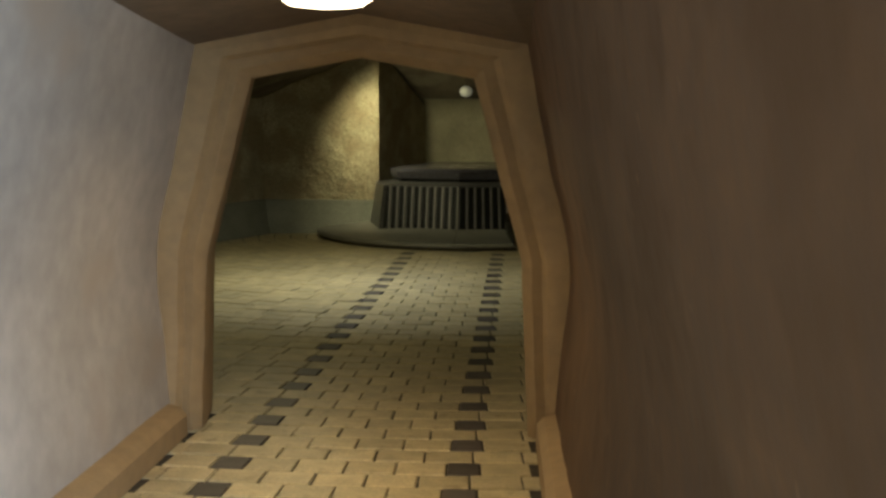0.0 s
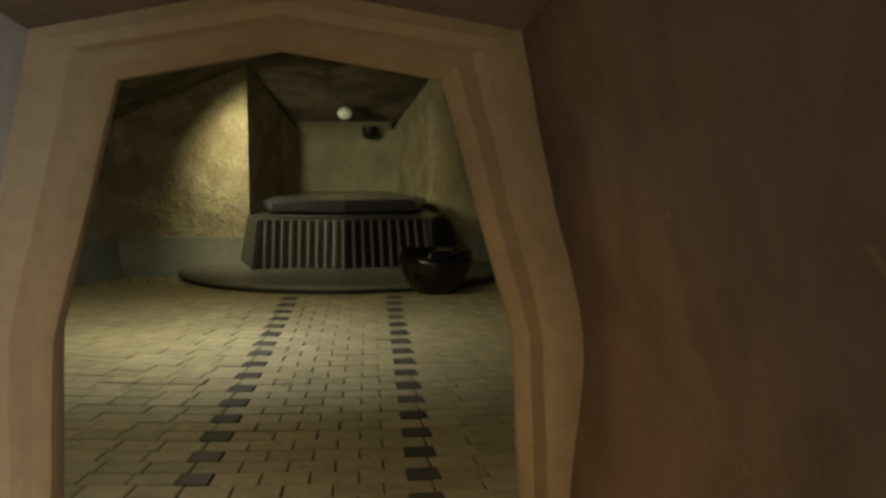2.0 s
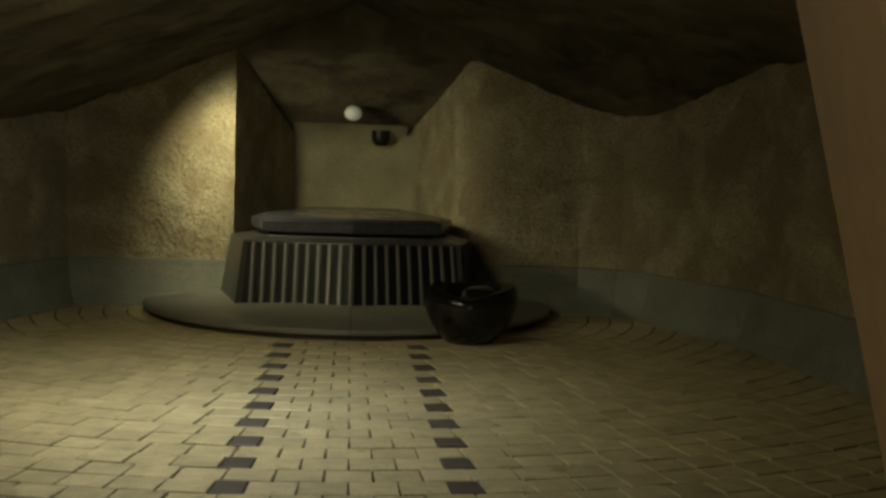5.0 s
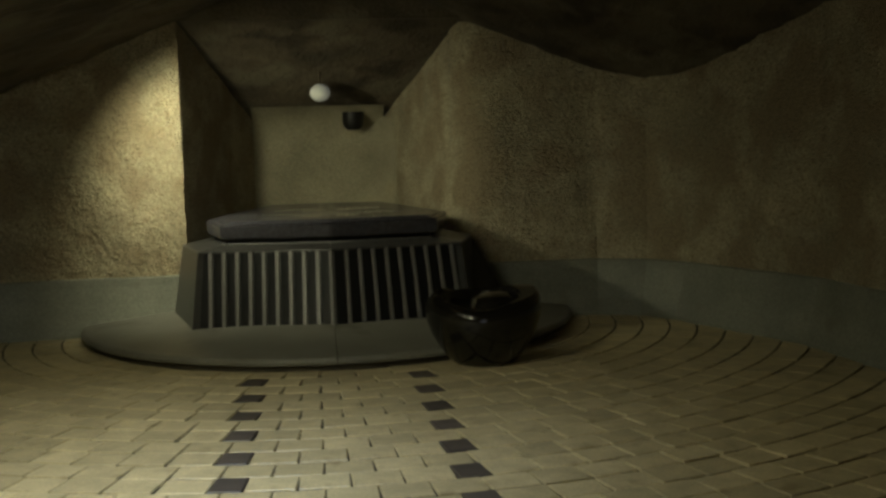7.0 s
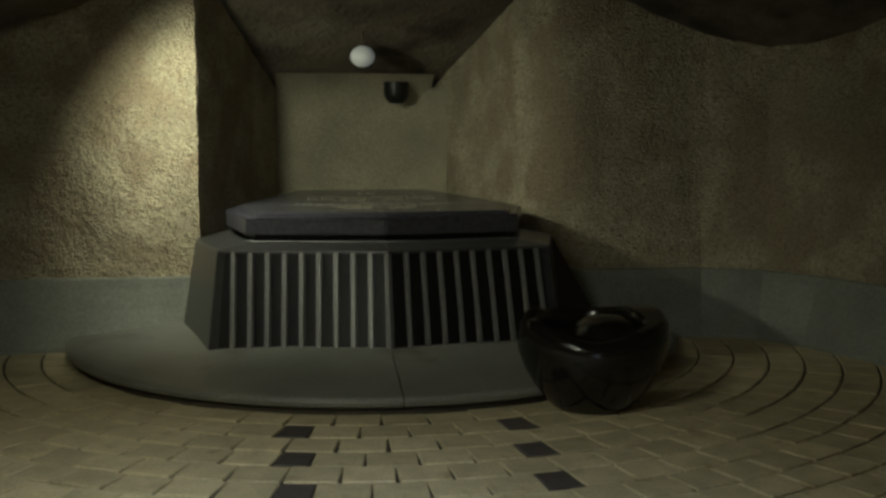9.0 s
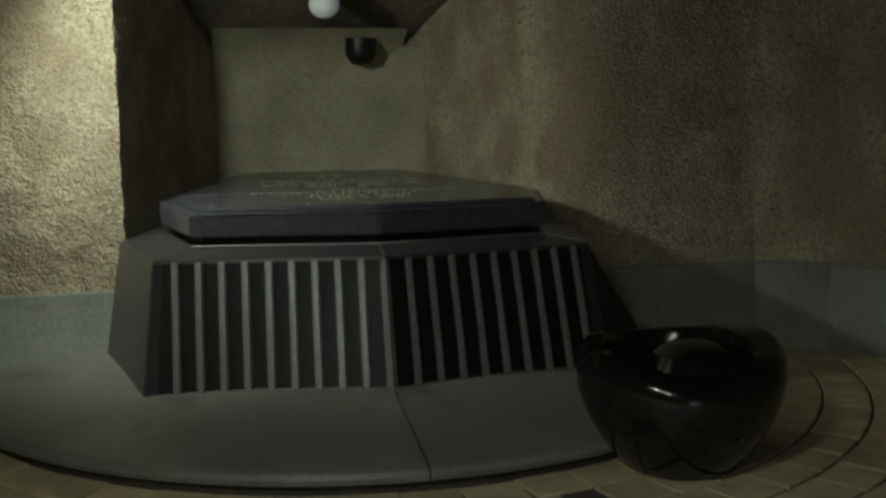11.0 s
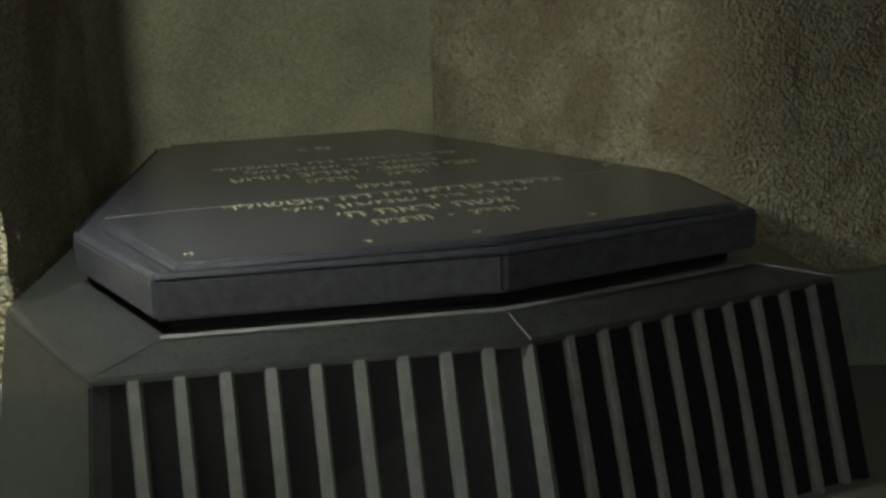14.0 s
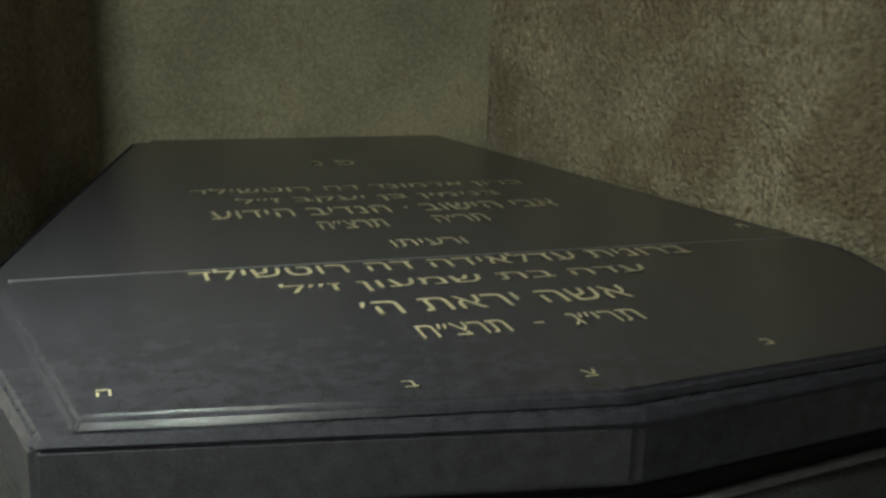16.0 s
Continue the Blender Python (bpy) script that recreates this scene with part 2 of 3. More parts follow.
# ---- chamber walls ----
def chamber_wall(name, side):
    root = thing(name, (0, 0, 0), "rough brown stucco chamber wall over a smooth grey cement dado", "wall", kind="structure")
    # the +x wall turns its first corner in a curve, the other one with a clear edge
    plan = PLAN if side < 0 else [(1.62, 16.89), (2.45, 16.86), (2.86, 16.66), (3.1, 16.3)] + PLAN[2:]
    pts = [(side * x, y) for x, y in plan]
    for k, (p, q) in enumerate(zip(pts, pts[1:])):
        zp, zq = vault(*p) + 0.06, vault(*q) + 0.06
        near = p[1] > 16
        bm = rough_panel([(*p, DADO), (*q, DADO), (*q, zq), (*p, zp)], 0.026 if k == 0 else 0.04 if near else 0.12, 0.030 if k == 0 and side < 0 else 0.015, 3 * k + side)
        part("stucco_face", bm, ROCK, root)
        # concave cement dado, thicker at its foot
        d = (Vector(q) - Vector(p)).normalized()
        inward = Vector((d.y, -d.x)) if side < 0 else Vector((-d.y, d.x))
        if inward.dot(Vector((0, 12.5)) - Vector(p)) < 0:
            inward = -inward
        rings = []
        # behind the tomb the dado of the +x wall runs on to the niche
        start = (p[0] - 0.4, p[1]) if side > 0 and k == 0 else p
        for e in (start, q):
            ring = []
            for off, z in ((0.16, -0.02), (0.155, 0.03), (0.10, 0.14), (0.06, 0.28), (0.035, 0.42), (0.03, DADO - 0.012), (0.015, DADO), (-0.2, DADO), (-0.2, -0.02)):
                ring.append((e[0] + inward.x * off, e[1] + inward.y * off, z))
            rings.append(ring)
        part("dado", loft(rings), CEMENT, root, "smooth grey cement dado")
        out = Vector((q[0], q[1] - 12.5)).normalized()
        post = lathe([(0.085, DADO - 0.1), (0.085, zq + 0.2)], 12, (q[0] + out.x * 0.10, q[1] + out.y * 0.10, 0))
        part("corner_core", post, ROCK, root)
        # thickness behind the face
        back = [[(e[0] - inward.x * o, e[1] - inward.y * o, z) for o, z in ((0.05, DADO), (0.05, ze + 0.15), (0.35, ze + 0.15), (0.35, -0.02), (0.2, -0.02), (0.2, DADO))] for e, ze in ((p, zp), (q, zq))]
        part("wall_core", loft(back), CEMENT, root)
    return root


chamber_wall("wall_east", 1)
chamber_wall("wall_west", -1)

# ---- niche behind the tomb ----
NX0, NX1, NY = -0.74, 0.66, 19.06
niche = thing("wall_niche", (0, 0, 0), "tapering niche of rough stucco behind the tomb", "wall", kind="structure")
ztop, zlow = vault(1.25, 16.9), 1.90
part("niche_side", rough_panel([(NX0, NY, 0.0), (-1.25, 16.9, 0.0), (-1.25, 16.9, ztop), (NX0, NY, zlow)], 0.035, 0.010, 40), ROCK, niche)
turn = 0.14
nx, ny, nz = 1.25 + (NX1 - 1.25) * turn, 16.9 + (NY - 16.9) * turn, ztop + (zlow - ztop) * turn
part("niche_side", rough_panel([(nx, ny, 0.0), (NX1, NY, 0.0), (NX1, NY, zlow), (nx, ny, nz)], 0.035, 0.014, 50), ROCK, niche)
# the niche side turns into the chamber wall round a soft outer corner
rows = []
for j in range(71):
    row = []
    for i in range(15):
        u = i / 14
        foot = Vector((nx, ny, 0)).lerp(Vector((1.25, 16.9, 0)), u).lerp(Vector((1.25, 16.9, 0)).lerp(Vector((1.62, 16.89, 0)), u), u)
        foot.z = (nz + (vault(1.62, 16.9) - nz) * u + 0.10) * j / 70
        d = 0.012 * (noise.noise(foot * 7) + 0.8 * noise.noise(foot * 20)) * min(1, min(i, 14 - i) / 3)
        row.append(foot + Vector((-d * (1 - u), -d * u, 0)))
    rows.append(row)
part("niche_turn", loft(rows, cap=False, closed=False), ROCK, niche)
pier = ((1.20, 17.35), (1.24, 17.22), (1.40, 17.06), (1.62, 16.96), (1.8, 16.96), (1.8, 17.35))
part("niche_core", loft([[(x, y, z) for x, y in pier] for z in (-0.02, 3.1)]), CEMENT, niche)
part("niche_back", rough_panel([(NX1, NY, 0.0), (NX0, NY, 0.0), (NX0, NY, zlow), (NX1, NY, zlow)], 0.04, 0.006, 60), NICHE, niche)


def cove(ends, corner, arms, name):
    """A rounded inner corner: a strip that bends from one arm to the other, swept between two ends."""
    rings = []
    for end in ends:
        c = Vector(corner) + Vector(end)
        a, b = c + Vector(arms[0]), c + Vector(arms[1])
        rings.append([a.lerp(c, i / 10).lerp(c.lerp(b, i / 10), i / 10) for i in range(11)])
    fine = [[p.lerp(q, j / 40) for p, q in zip(*rings)] for j in range(41)]
    for ring in fine:
        for p in ring[1:-1]:
            p.y += 0.006 * noise.noise(p * 6)
    part(name, loft(fine, cap=False, closed=False), NICHE, niche, smooth=True)


cove([(0, 0, 0), (0, 0, zlow)], (NX1, NY - 0.012, 0), [(0.105, -0.386, 0), (-0.30, 0, 0)], "niche_corner")
cove([(NX0, 0, 0), (NX1, 0, 0)], (0, NY - 0.012, zlow - 0.004), [(0, 0, -0.24), (0, -0.33, 0.13)], "niche_cove")
part("niche_core", box(-1.6, 1.6, 19.12, 19.35, 0, 3.2), CEMENT, niche)

# ---- ceilings ----
bm = bmesh.new()
for s, y0, y1 in ((-1, 7.0, 17.0), (1, 7.0, 14.95), (1, 14.8, 16.9), (1, 16.75, 17.0)):
    quad = [(-0.07 * s, y0, 2 * vault(0, y0) - vault(s * 0.07, y0)), (s * 4.3, y0, vault(s * 4.3, y0)), (s * 4.3, y1, vault(s * 4.3, y1)), (-0.07 * s, y1, 2 * vault(0, y1) - vault(s * 0.07, y1))]
    sub = rough_panel(quad if s > 0 else [quad[1], quad[0], quad[3], quad[2]], 0.14, 0.03, 70)
    me = bpy.data.meshes.new("half")
    sub.to_mesh(me)
    sub.free()
    bm.from_mesh(me)
    bpy.data.meshes.remove(me)
SKY = (-1.14, -0.57, 11.02, 11.70)
hole = [f for f in bm.faces if SKY[0] < f.calc_center_median().x < SKY[1] and SKY[2] < f.calc_center_median().y < SKY[3]]
bmesh.ops.delete(bm, geom=hole, context="FACES")
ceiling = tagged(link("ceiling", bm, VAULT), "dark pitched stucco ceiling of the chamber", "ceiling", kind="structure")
# wall plaster that gets less light, put into the darker vault colour
bm = rough_panel([(NX0 - 0.1, NY + 0.05, zlow), (NX1 + 0.1, NY + 0.05, zlow), (1.35, 16.9, ztop + 0.03), (-1.35, 16.9, ztop + 0.03)], 0.06, 0.012, 80)
tagged(link("ceiling_niche", bm, VAULT), "stucco ceiling sloping down into the niche, its dimness in the dark colour", "ceiling", kind="structure")
bm = loft([[(-1.35, 16.9, ztop), (0, 16.9, 3.3), (1.35, 16.9, ztop)], [(-1.35, 17.05, ztop), (0, 17.05, 3.3), (1.35, 17.05, ztop)]])
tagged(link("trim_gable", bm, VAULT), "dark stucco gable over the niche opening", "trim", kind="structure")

# skylight shaft through the vault, open to the sky
shaft = thing("window_skylight", (0, 0, 0), "small skylight shaft in the dark vault showing blue daylight", "skylight", kind="structure")
for x0, x1, y0, y1 in ((SKY[0] - 0.16, SKY[0] - 0.02, SKY[2] - 0.16, SKY[3] + 0.16), (SKY[1] + 0.02, SKY[1] + 0.16, SKY[2] - 0.16, SKY[3] + 0.16), (SKY[0] - 0.02, SKY[1] + 0.02, SKY[2] - 0.16, SKY[2] - 0.02), (SKY[0] - 0.02, SKY[1] + 0.02, SKY[3] + 0.02, SKY[3] + 0.16)):
    part("shaft_side", box(x0, x1, y0, y1, 2.66, 3.3), VAULT, shaft)

# ---- corridor ----
def corridor_section(y):
    """Half section of the corridor as (x, z) from floor to ridge."""
    rise = 0.095 * (6.7 - y)
    spread = 0.02 * (6.7 - y)
    return [(1.02, 0.0), (1.09 , 0.95), (0.86, 2.06 + rise), (0.0, 2.22 + rise)], spread


def corridor_wall(name, side, y0, y1, label, mat):
    root = thing(name, (0, 0, 0), label, "wall", kind="structure")
    (a, sa), (b, sb) = corridor_section(y0), corridor_section(y1)
    sa, sb = (sa, sb) if side > 0 else (0, 0)
    # plaster curves gently from the floor over the waist to the ceiling line
    bm = bmesh.new()
    grid = []
    nv, nu = 26, int((y1 - y0) / 0.09)
    for jv in range(nv + 1):
        v = jv / nv
        row = []
        for iu in range(nu + 1):
            u = iu / nu
            bend = []
            for s, sp in ((a, sa), (b, sb)):
                (x0, z0), (x1, z1), (x2, z2) = s[0], s[1], s[2]
                z = z0 + (z2 - z0) * v
                t = (z - z1) / 0.5
                lower, upper = x0 + (x1 - x0) * z / z1, x1 + (x2 - x1) * (z - z1) / (z2 - z1)
                mixing = min(max(t * 0.5 + 0.5, 0), 1)
                mixing = mixing * mixing * (3 - 2 * mixing)
                bend.append((lower * (1 - mixing) + upper * mixing + sp, z))
            p = Vector((side * (bend[0][0] + (bend[1][0] - bend[0][0]) * u), y0 + (y1 - y0) * u, bend[0][1] + (bend[1][1] - bend[0][1]) * u))
            p.x += 0.010 * noise.noise(p * 1.7) + 0.004 * noise.noise(p * 6)
            row.append(bm.verts.new(p))
        grid.append(row)
    for jv in range(nv):
        for iu in range(nu):
            bm.faces.new((grid[jv][iu], grid[jv][iu + 1], grid[jv + 1][iu + 1], grid[jv + 1][iu]))
    part("plaster_face", bm, mat, root, smooth=True)
    rings = []
    for s, sp, y in ((a, sa, y0), (b, sb, y1)):
        rings.append([(side * (s[0][0] + sp + 0.09), y, -0.02), (side * (s[1][0] + sp + 0.07), y, s[1][1]), (side * (s[2][0] + sp + 0.05), y, s[2][1] + 0.2), (side * (s[2][0] + sp + 0.5), y, s[2][1] + 0.2), (side * (s[0][0] + sp + 0.5), y, -0.02)])
    part("wall_core", loft(rings), mat, root)
    return root


corridor_wall("wall_corridor_left", -1, -2.0, 6.72, "pale trowelled plaster corridor wall leaning inward", PLASTER)
corridor_wall("wall_corridor_right", 1, 1.3, 6.72, "plaster corridor wall leaning inward, its dimness in a brown colour", PLASTER_DIM)
(ca, sa), (cb, sb) = corridor_section(-2.0), corridor_section(6.72)
bm = bmesh.new()
v = [bm.verts.new(p) for p in ((-ca[2][0] - 0.02, -2, ca[2][1]), (-cb[2][0] - 0.02, 6.72, cb[2][1]), (0, 6.72, cb[3][1]), (0, -2, ca[3][1]), (cb[2][0] + 0.02, 6.72, cb[2][1]), (ca[2][0] + sa + 1.6, -2, ca[2][1]))]
bm.faces.new((v[0], v[1], v[2], v[3]))
bm.faces.new((v[3], v[2], v[4], v[5]))
ext = bmesh.ops.extrude_face_region(bm, geom=bm.faces[:])
bmesh.ops.translate(bm, vec=(0, 0, 0.15), verts=[e for e in ext["geom"] if isinstance(e, bmesh.types.BMVert)])
tagged(link("ceiling_corridor", bm, PLASTER_CEILING), "pitched brown plaster corridor ceiling falling toward the doorway", "ceiling", kind="structure")
# unseen wall, added to narrow the opening and cut stray sky light
tagged(link("wall_light_block", box(1.25, 1.65, -2.02, -0.85, 0, 3.2), PLASTER_DIM), "unseen wall added beside the entrance opening to cut daylight", "wall", kind="structure")
tagged(link("wall_corridor_end", box(-1.4, 2.6, -2.3, -2.02, 0, 3.4), PLASTER), "plaster wall closing the corridor", "wall", kind="structure")

# skirting ledges along the corridor
for side in (-1, 1):
    xs = [(y, (1.02 + (0.02 * (6.7 - y) if side > 0 else 0))) for y in (-2.0 if side < 0 else 1.3, 6.62)]
    rings = [[(side * (x + 0.03), y, 0), (side * (x + 0.03), y, 0.17), (side * (x - 0.05), y, 0.15), (side * (x - 0.085), y, 0.11), (side * (x - 0.09), y, 0)] for y, x in xs]
    tagged(link("baseboard", loft(rings), SANDSTONE), "low sandy stone ledge along the corridor wall", "baseboard", kind="structure")

# ---- doorway ----
INNER = [(0.89, 0.0), (0.845, 0.94), (0.585, 1.90), (0.0, 2.005)]
MIDDLE = [(0.985, 0.0), (0.95, 0.955), (0.685, 1.99), (0.0, 2.10)]
OUTER = [(1.14, 0.0), (1.13, 0.97), (0.90, 2.09), (0.0, 2.245)]
door = thing("door_1", (0, 0, 0), "open coffin-shaped doorway framed in sandy dressed stone", "doorway", kind="structure")


REVEAL = [(0.95, 0.0), (0.915, 0.94), (0.65, 1.97), (0.0, 2.08)]


def frame_half(name, side, ks, y0, y1):
    """Stones of the door frame over some corners of its outline, with a soft stepped face."""
    def at(poly, j, y):
        return Vector((side * poly[j][0], y, poly[j][1]))
    rings = []
    for j in ks:
        mid = at(INNER, j, 0).lerp(at(MIDDLE, j, 0), 0.5)
        face = [at(REVEAL, j, y1), at(INNER, j, y0 + 0.12), at(INNER, j, y0 + 0.045), at(INNER, j, y0 + 0.02).lerp(at(MIDDLE, j, y0 + 0.02), 0.18), Vector((mid.x, y0 - 0.012, mid.z)),
                at(MIDDLE, j, y0 + 0.001), at(MIDDLE, j, y0 - 0.035).lerp(at(OUTER, j, y0 - 0.035), 0.15), at(MIDDLE, j, y0 - 0.05).lerp(at(OUTER, j, y0 - 0.05), 0.45), at(OUTER, j, y0 - 0.035), at(OUTER, j, y0 + 0.02), at(OUTER, j, y1)]
        rings.append(face)
    # subdivide along the stone and let the edges wander a little
    fine = []
    for r0, r1 in zip(rings, rings[1:]):
        n = max(2, int((r1[1] - r0[1]).length / 0.06))
        for i in range(n):
            fine.append([p.lerp(q, i / n) for p, q in zip(r0, r1)])
    fine.append(rings[-1])
    for ring in fine[1:-1]:
        for p in ring[2:9]:
            d = noise.noise(p * 3) * 0.010 + noise.noise(p * 9) * 0.004
            p.y += d
            p.x += d * 0.6
    bm = loft(fine)
    return part(name, bm, SANDSTONE, door, smooth=True)


for side in (-1, 1):
    frame_half("jamb", side, (0, 1, 2), DOOR_Y, BACK_Y)
    frame_half("lintel", side, (2, 3), DOOR_Y, BACK_Y)
# wall above and beside the doorway on the chamber side
front = thing("wall_doorway", (0, 0, 0), "stucco wall round the doorway", "wall", kind="structure")
for side in (-1, 1):
    rings = [[(side * 1.08, y, 0), (side * 1.08, y, 0.97), (side * 0.85, y, 2.07), (0, y, 2.215), (0, y, 3.3), (side * 1.6, y, 3.15), (side * 1.6, y, 0)] for y in (DOOR_Y + 0.06, BACK_Y - 0.01)]
    part("wall_half", loft(rings), ROCK, front)

# ---- floor ----
tagged(link("floor", box(-4.3, 4.3, -2.3, 19.2, -0.2, -0.012), MORTAR), "dark recessed mortar bed under the pavers", "floor", kind="structure")

# ---- plinth and tomb ----
plinth = thing("tomb_plinth", (0, CENTRE_Y, 0), "low round grey cement plinth under the tomb", "plinth")


def plinth_ring(a0, a1, profile, n, mat, name, label=""):
    bm = bmesh.new()
    rings = []
    for rr, z in profile:
        rings.append([bm.verts.new((rr * math.cos(a0 + (a1 - a0) * i / n), rr * math.sin(a0 + (a1 - a0) * i / n), z)) for i in range(n + 1)])
    for a, b in zip(rings, rings[1:]):
        for i in range(n):
            bm.faces.new((a[i], a[i + 1], b[i + 1], b[i]))
    return part(name, bm, mat, plinth, label)


R = 2.14
for a0, a1 in ((math.pi, 1.5 * math.pi - 0.0015), (1.5 * math.pi + 0.0015, 2 * math.pi)):
    plinth_ring(a0, a1, [(0.9, 0.04), (R - 0.02, 0.045), (R, 0.056), (R + 0.006, 0.078), (R - 0.008, 0.096), (R - 0.03, 0.104), (1.3, 0.20), (0.9, 0.205)], 48, SLAB, "slab_half")
# the undercut's shadow is put into the riser's dark mortar colour
plinth_ring(math.pi, 2 * math.pi, [(R - 0.045, -0.012), (R - 0.04, 0.05), (0.9, 0.05)], 72, MORTAR, "riser", "recessed riser under the slab, its shadow in the dark colour")

# outline of the tomb in plan: pointed front, widest at the shoulder, narrowing to the back
FOOT = [(0.0, 15.59), (1.115, 15.825), (1.36, 16.72), (0.76, 18.92)]
SHOULDER = [(0.0, 15.785), (1.055, 15.955), (1.265, 16.74), (0.73, 18.90)]
RIM = [(0.0, 15.935), (0.875, 16.085), (1.05, 16.78), (0.63, 18.82)]
NECK = [(0.0, 16.02), (0.83, 16.16), (0.99, 16.80), (0.58, 18.75)]
LID = [(0.0, 15.95), (0.884, 16.085), (1.055, 16.78), (0.625, 18.80)]
PANEL = [(0.0, 16.0), (0.82, 16.105), (0.965, 16.79), (0.565, 18.71)]


def outline(half, z, more=0.0):
    """The whole outline from its half, mirrored; the body's corner on the +x side stands out a little more."""
    pts = [(x, y, z) for x, y in half]
    mirror = [(-x, y, zz) for x, y, zz in reversed(pts[1:])]
    pts[1] = (pts[1][0] + more, pts[1][1], z)
    return pts + mirror


tomb = thing("tomb", (0, CENTRE_Y, 0.15), "black granite tomb, coffin-shaped, with fluted sides", "tomb")


def tpart(name, bm, mat, parent=None, label="", smooth=False):
    bmesh.ops.translate(bm, vec=(0, -CENTRE_Y, -0.15), verts=bm.verts)
    return part(name, bm, mat, parent or tomb, label, smooth=smooth)


def bevelled(bm, offset, segments=2):
    bmesh.ops.bevel(bm, geom=bm.edges[:], offset=offset, segments=segments, affect="EDGES")
    return bm


CORE = [(0.0, 15.612), (1.085, 15.84), (1.25, 16.74), (0.70, 18.90)]
CORE_T = [(0.0, 15.806), (1.032, 15.972), (1.17, 16.76), (0.68, 18.88)]
core = tpart("body", loft([outline(CORE, 0.16), outline(CORE_T, 0.774)]), GROOVE_SHADE, None, "black recessed ground between the flutes, its shade in the colour")
tpart("shoulder", bevelled(loft([outline(SHOULDER, 0.760, 0.01), outline([(x * 0.997, y + 0.003) for x, y in SHOULDER], 0.778, 0.01), outline(RIM, 0.815)]), 0.004), SHOULDER_STONE, None, "honed dark granite shoulder sloping up to the lid")
# the gap's shade under the lid is in the neck's black
tpart("neck", loft([outline(NECK, 0.80), outline(NECK, 0.868)]), GROOVE_SHADE)


def flute_face(k, side, count):
    """The upright ribs of one face, each a part of its own, with wider corner posts."""
    more = 0.01 if side > 0 else 0.0
    a0, b0 = Vector((side * FOOT[k][0], FOOT[k][1], 0.185)), Vector((side * FOOT[k + 1][0] + more, FOOT[k + 1][1], 0.185))
    a1, b1 = Vector((side * SHOULDER[k][0], SHOULDER[k][1], 0.768)), Vector((side * SHOULDER[k + 1][0] + more, SHOULDER[k + 1][1], 0.768))
    along = (b0 - a0).normalized()
    out = Vector((along.y, -along.x, 0)) * side
    first, pitch, share, spread = (0.120, 0.1088, 0.15, 0.0065) if side > 0 else (0.111, 0.1073, 0.17, 0.001)
    for i in range(count):
        rings = []
        # ribs run parallel, so the corner stones widen towards the foot
        for a, b, inset, lean in ((a0, b0, 0.002, 0.012 + spread * i), (a1, b1, 0.0, 0.0)):
            d = (b - a).normalized()
            c = a + d * (first + lean + pitch * i)
            w = pitch * share
            rings.append([c - d * w - out * 0.14, c - d * w - out * 0.012, c - d * (w - 0.006) - out * inset, c + d * (w - 0.006) - out * inset, c + d * w - out * 0.012, c + d * w - out * 0.14])
        tpart("flute", loft(rings), GRANITE_HONED)


for side in (-1, 1):
    flute_face(0, side, 9)
# solid flank stones at the shoulders and along the niche
for side in (-1, 1):
    for k in (1, 2):
        more = 0.01 if side > 0 and k == 1 else 0.0
        a, b = (FOOT[k][0] + more, FOOT[k][1]), FOOT[k + 1]
        # the +x foot reaches out to draw the tomb's shadow beside it
        if side > 0:
            a, b = (a, (1.56, 16.45)) if k == 1 else ((1.56, 16.45), b)
        c, d = (SHOULDER[k][0] + more, SHOULDER[k][1]), SHOULDER[k + 1]
        rings = [[(side * a[0], a[1], 0.17), (side * c[0], c[1], 0.766), (side * (c[0] - 0.12), c[1] + 0.03, 0.766), (side * (a[0] - 0.15), a[1] + 0.03, 0.17)],
                 [(side * b[0], b[1], 0.17), (side * d[0], d[1], 0.766), (side * (d[0] - 0.12), d[1] - 0.02, 0.766), (side * (b[0] - 0.15), b[1] - 0.02, 0.17)]]
        # the +x flank takes the near-black tone because it lies in shade
        tpart("flank", bevelled(loft(rings), 0.006), GROOVE_SHADE if side > 0 else SHOULDER_STONE)
# narrow joint strip at the front point
rings = [[(-0.026, 15.70, 0.18), (-0.024, 15.61, 0.18), (0, 15.582, 0.18), (0.024, 15.61, 0.18), (0.026, 15.70, 0.18)], [(-0.024, 15.89, 0.768), (-0.022, 15.81, 0.768), (0, 15.78, 0.768), (0.022, 15.81, 0.768), (0.024, 15.89, 0.768)]]
tpart("front_post", loft(rings), GRANITE_HONED)

# pale bead added as the highlight along the rim's front edges, and the mitre of the shoulder at the front point
for side in (-1, 1):
    a, d = Vector((0, RIM[0][1], 0.815)), Vector((side * RIM[1][0], RIM[1][1], 0.815))
    rings = [[p + Vector((0, -0.006, 0.0)), p + Vector((0, -0.008, 0.006)), p + Vector((0, 0.0, 0.011)), p + Vector((0, 0.012, 0.010)), p + Vector((0, 0.014, 0.0))] for p in (a, d)]
    tpart("rim_highlight", loft(rings), GRANITE_HONED, smooth=True)
    e = Vector((side * SHOULDER[1][0] + (0.01 if side > 0 else 0), SHOULDER[1][1], 0.780))
    rings = [[p + Vector((side * -0.003, 0.0, 0.0)), p + Vector((0, -0.001, 0.003)), p + Vector((side * 0.003, 0.001, 0.0))] for p in (d, e)]
    tpart("mitre", loft(rings), GRANITE_HONED)
rings = [[p + Vector((-0.003, 0.0, 0.0)), p + Vector((0, -0.001, 0.003)), p + Vector((0.003, 0.0, 0.0))] for p in (Vector((0, RIM[0][1], 0.815)), Vector((0, SHOULDER[0][1], 0.780)))]
tpart("mitre", loft(rings), GRANITE_HONED)

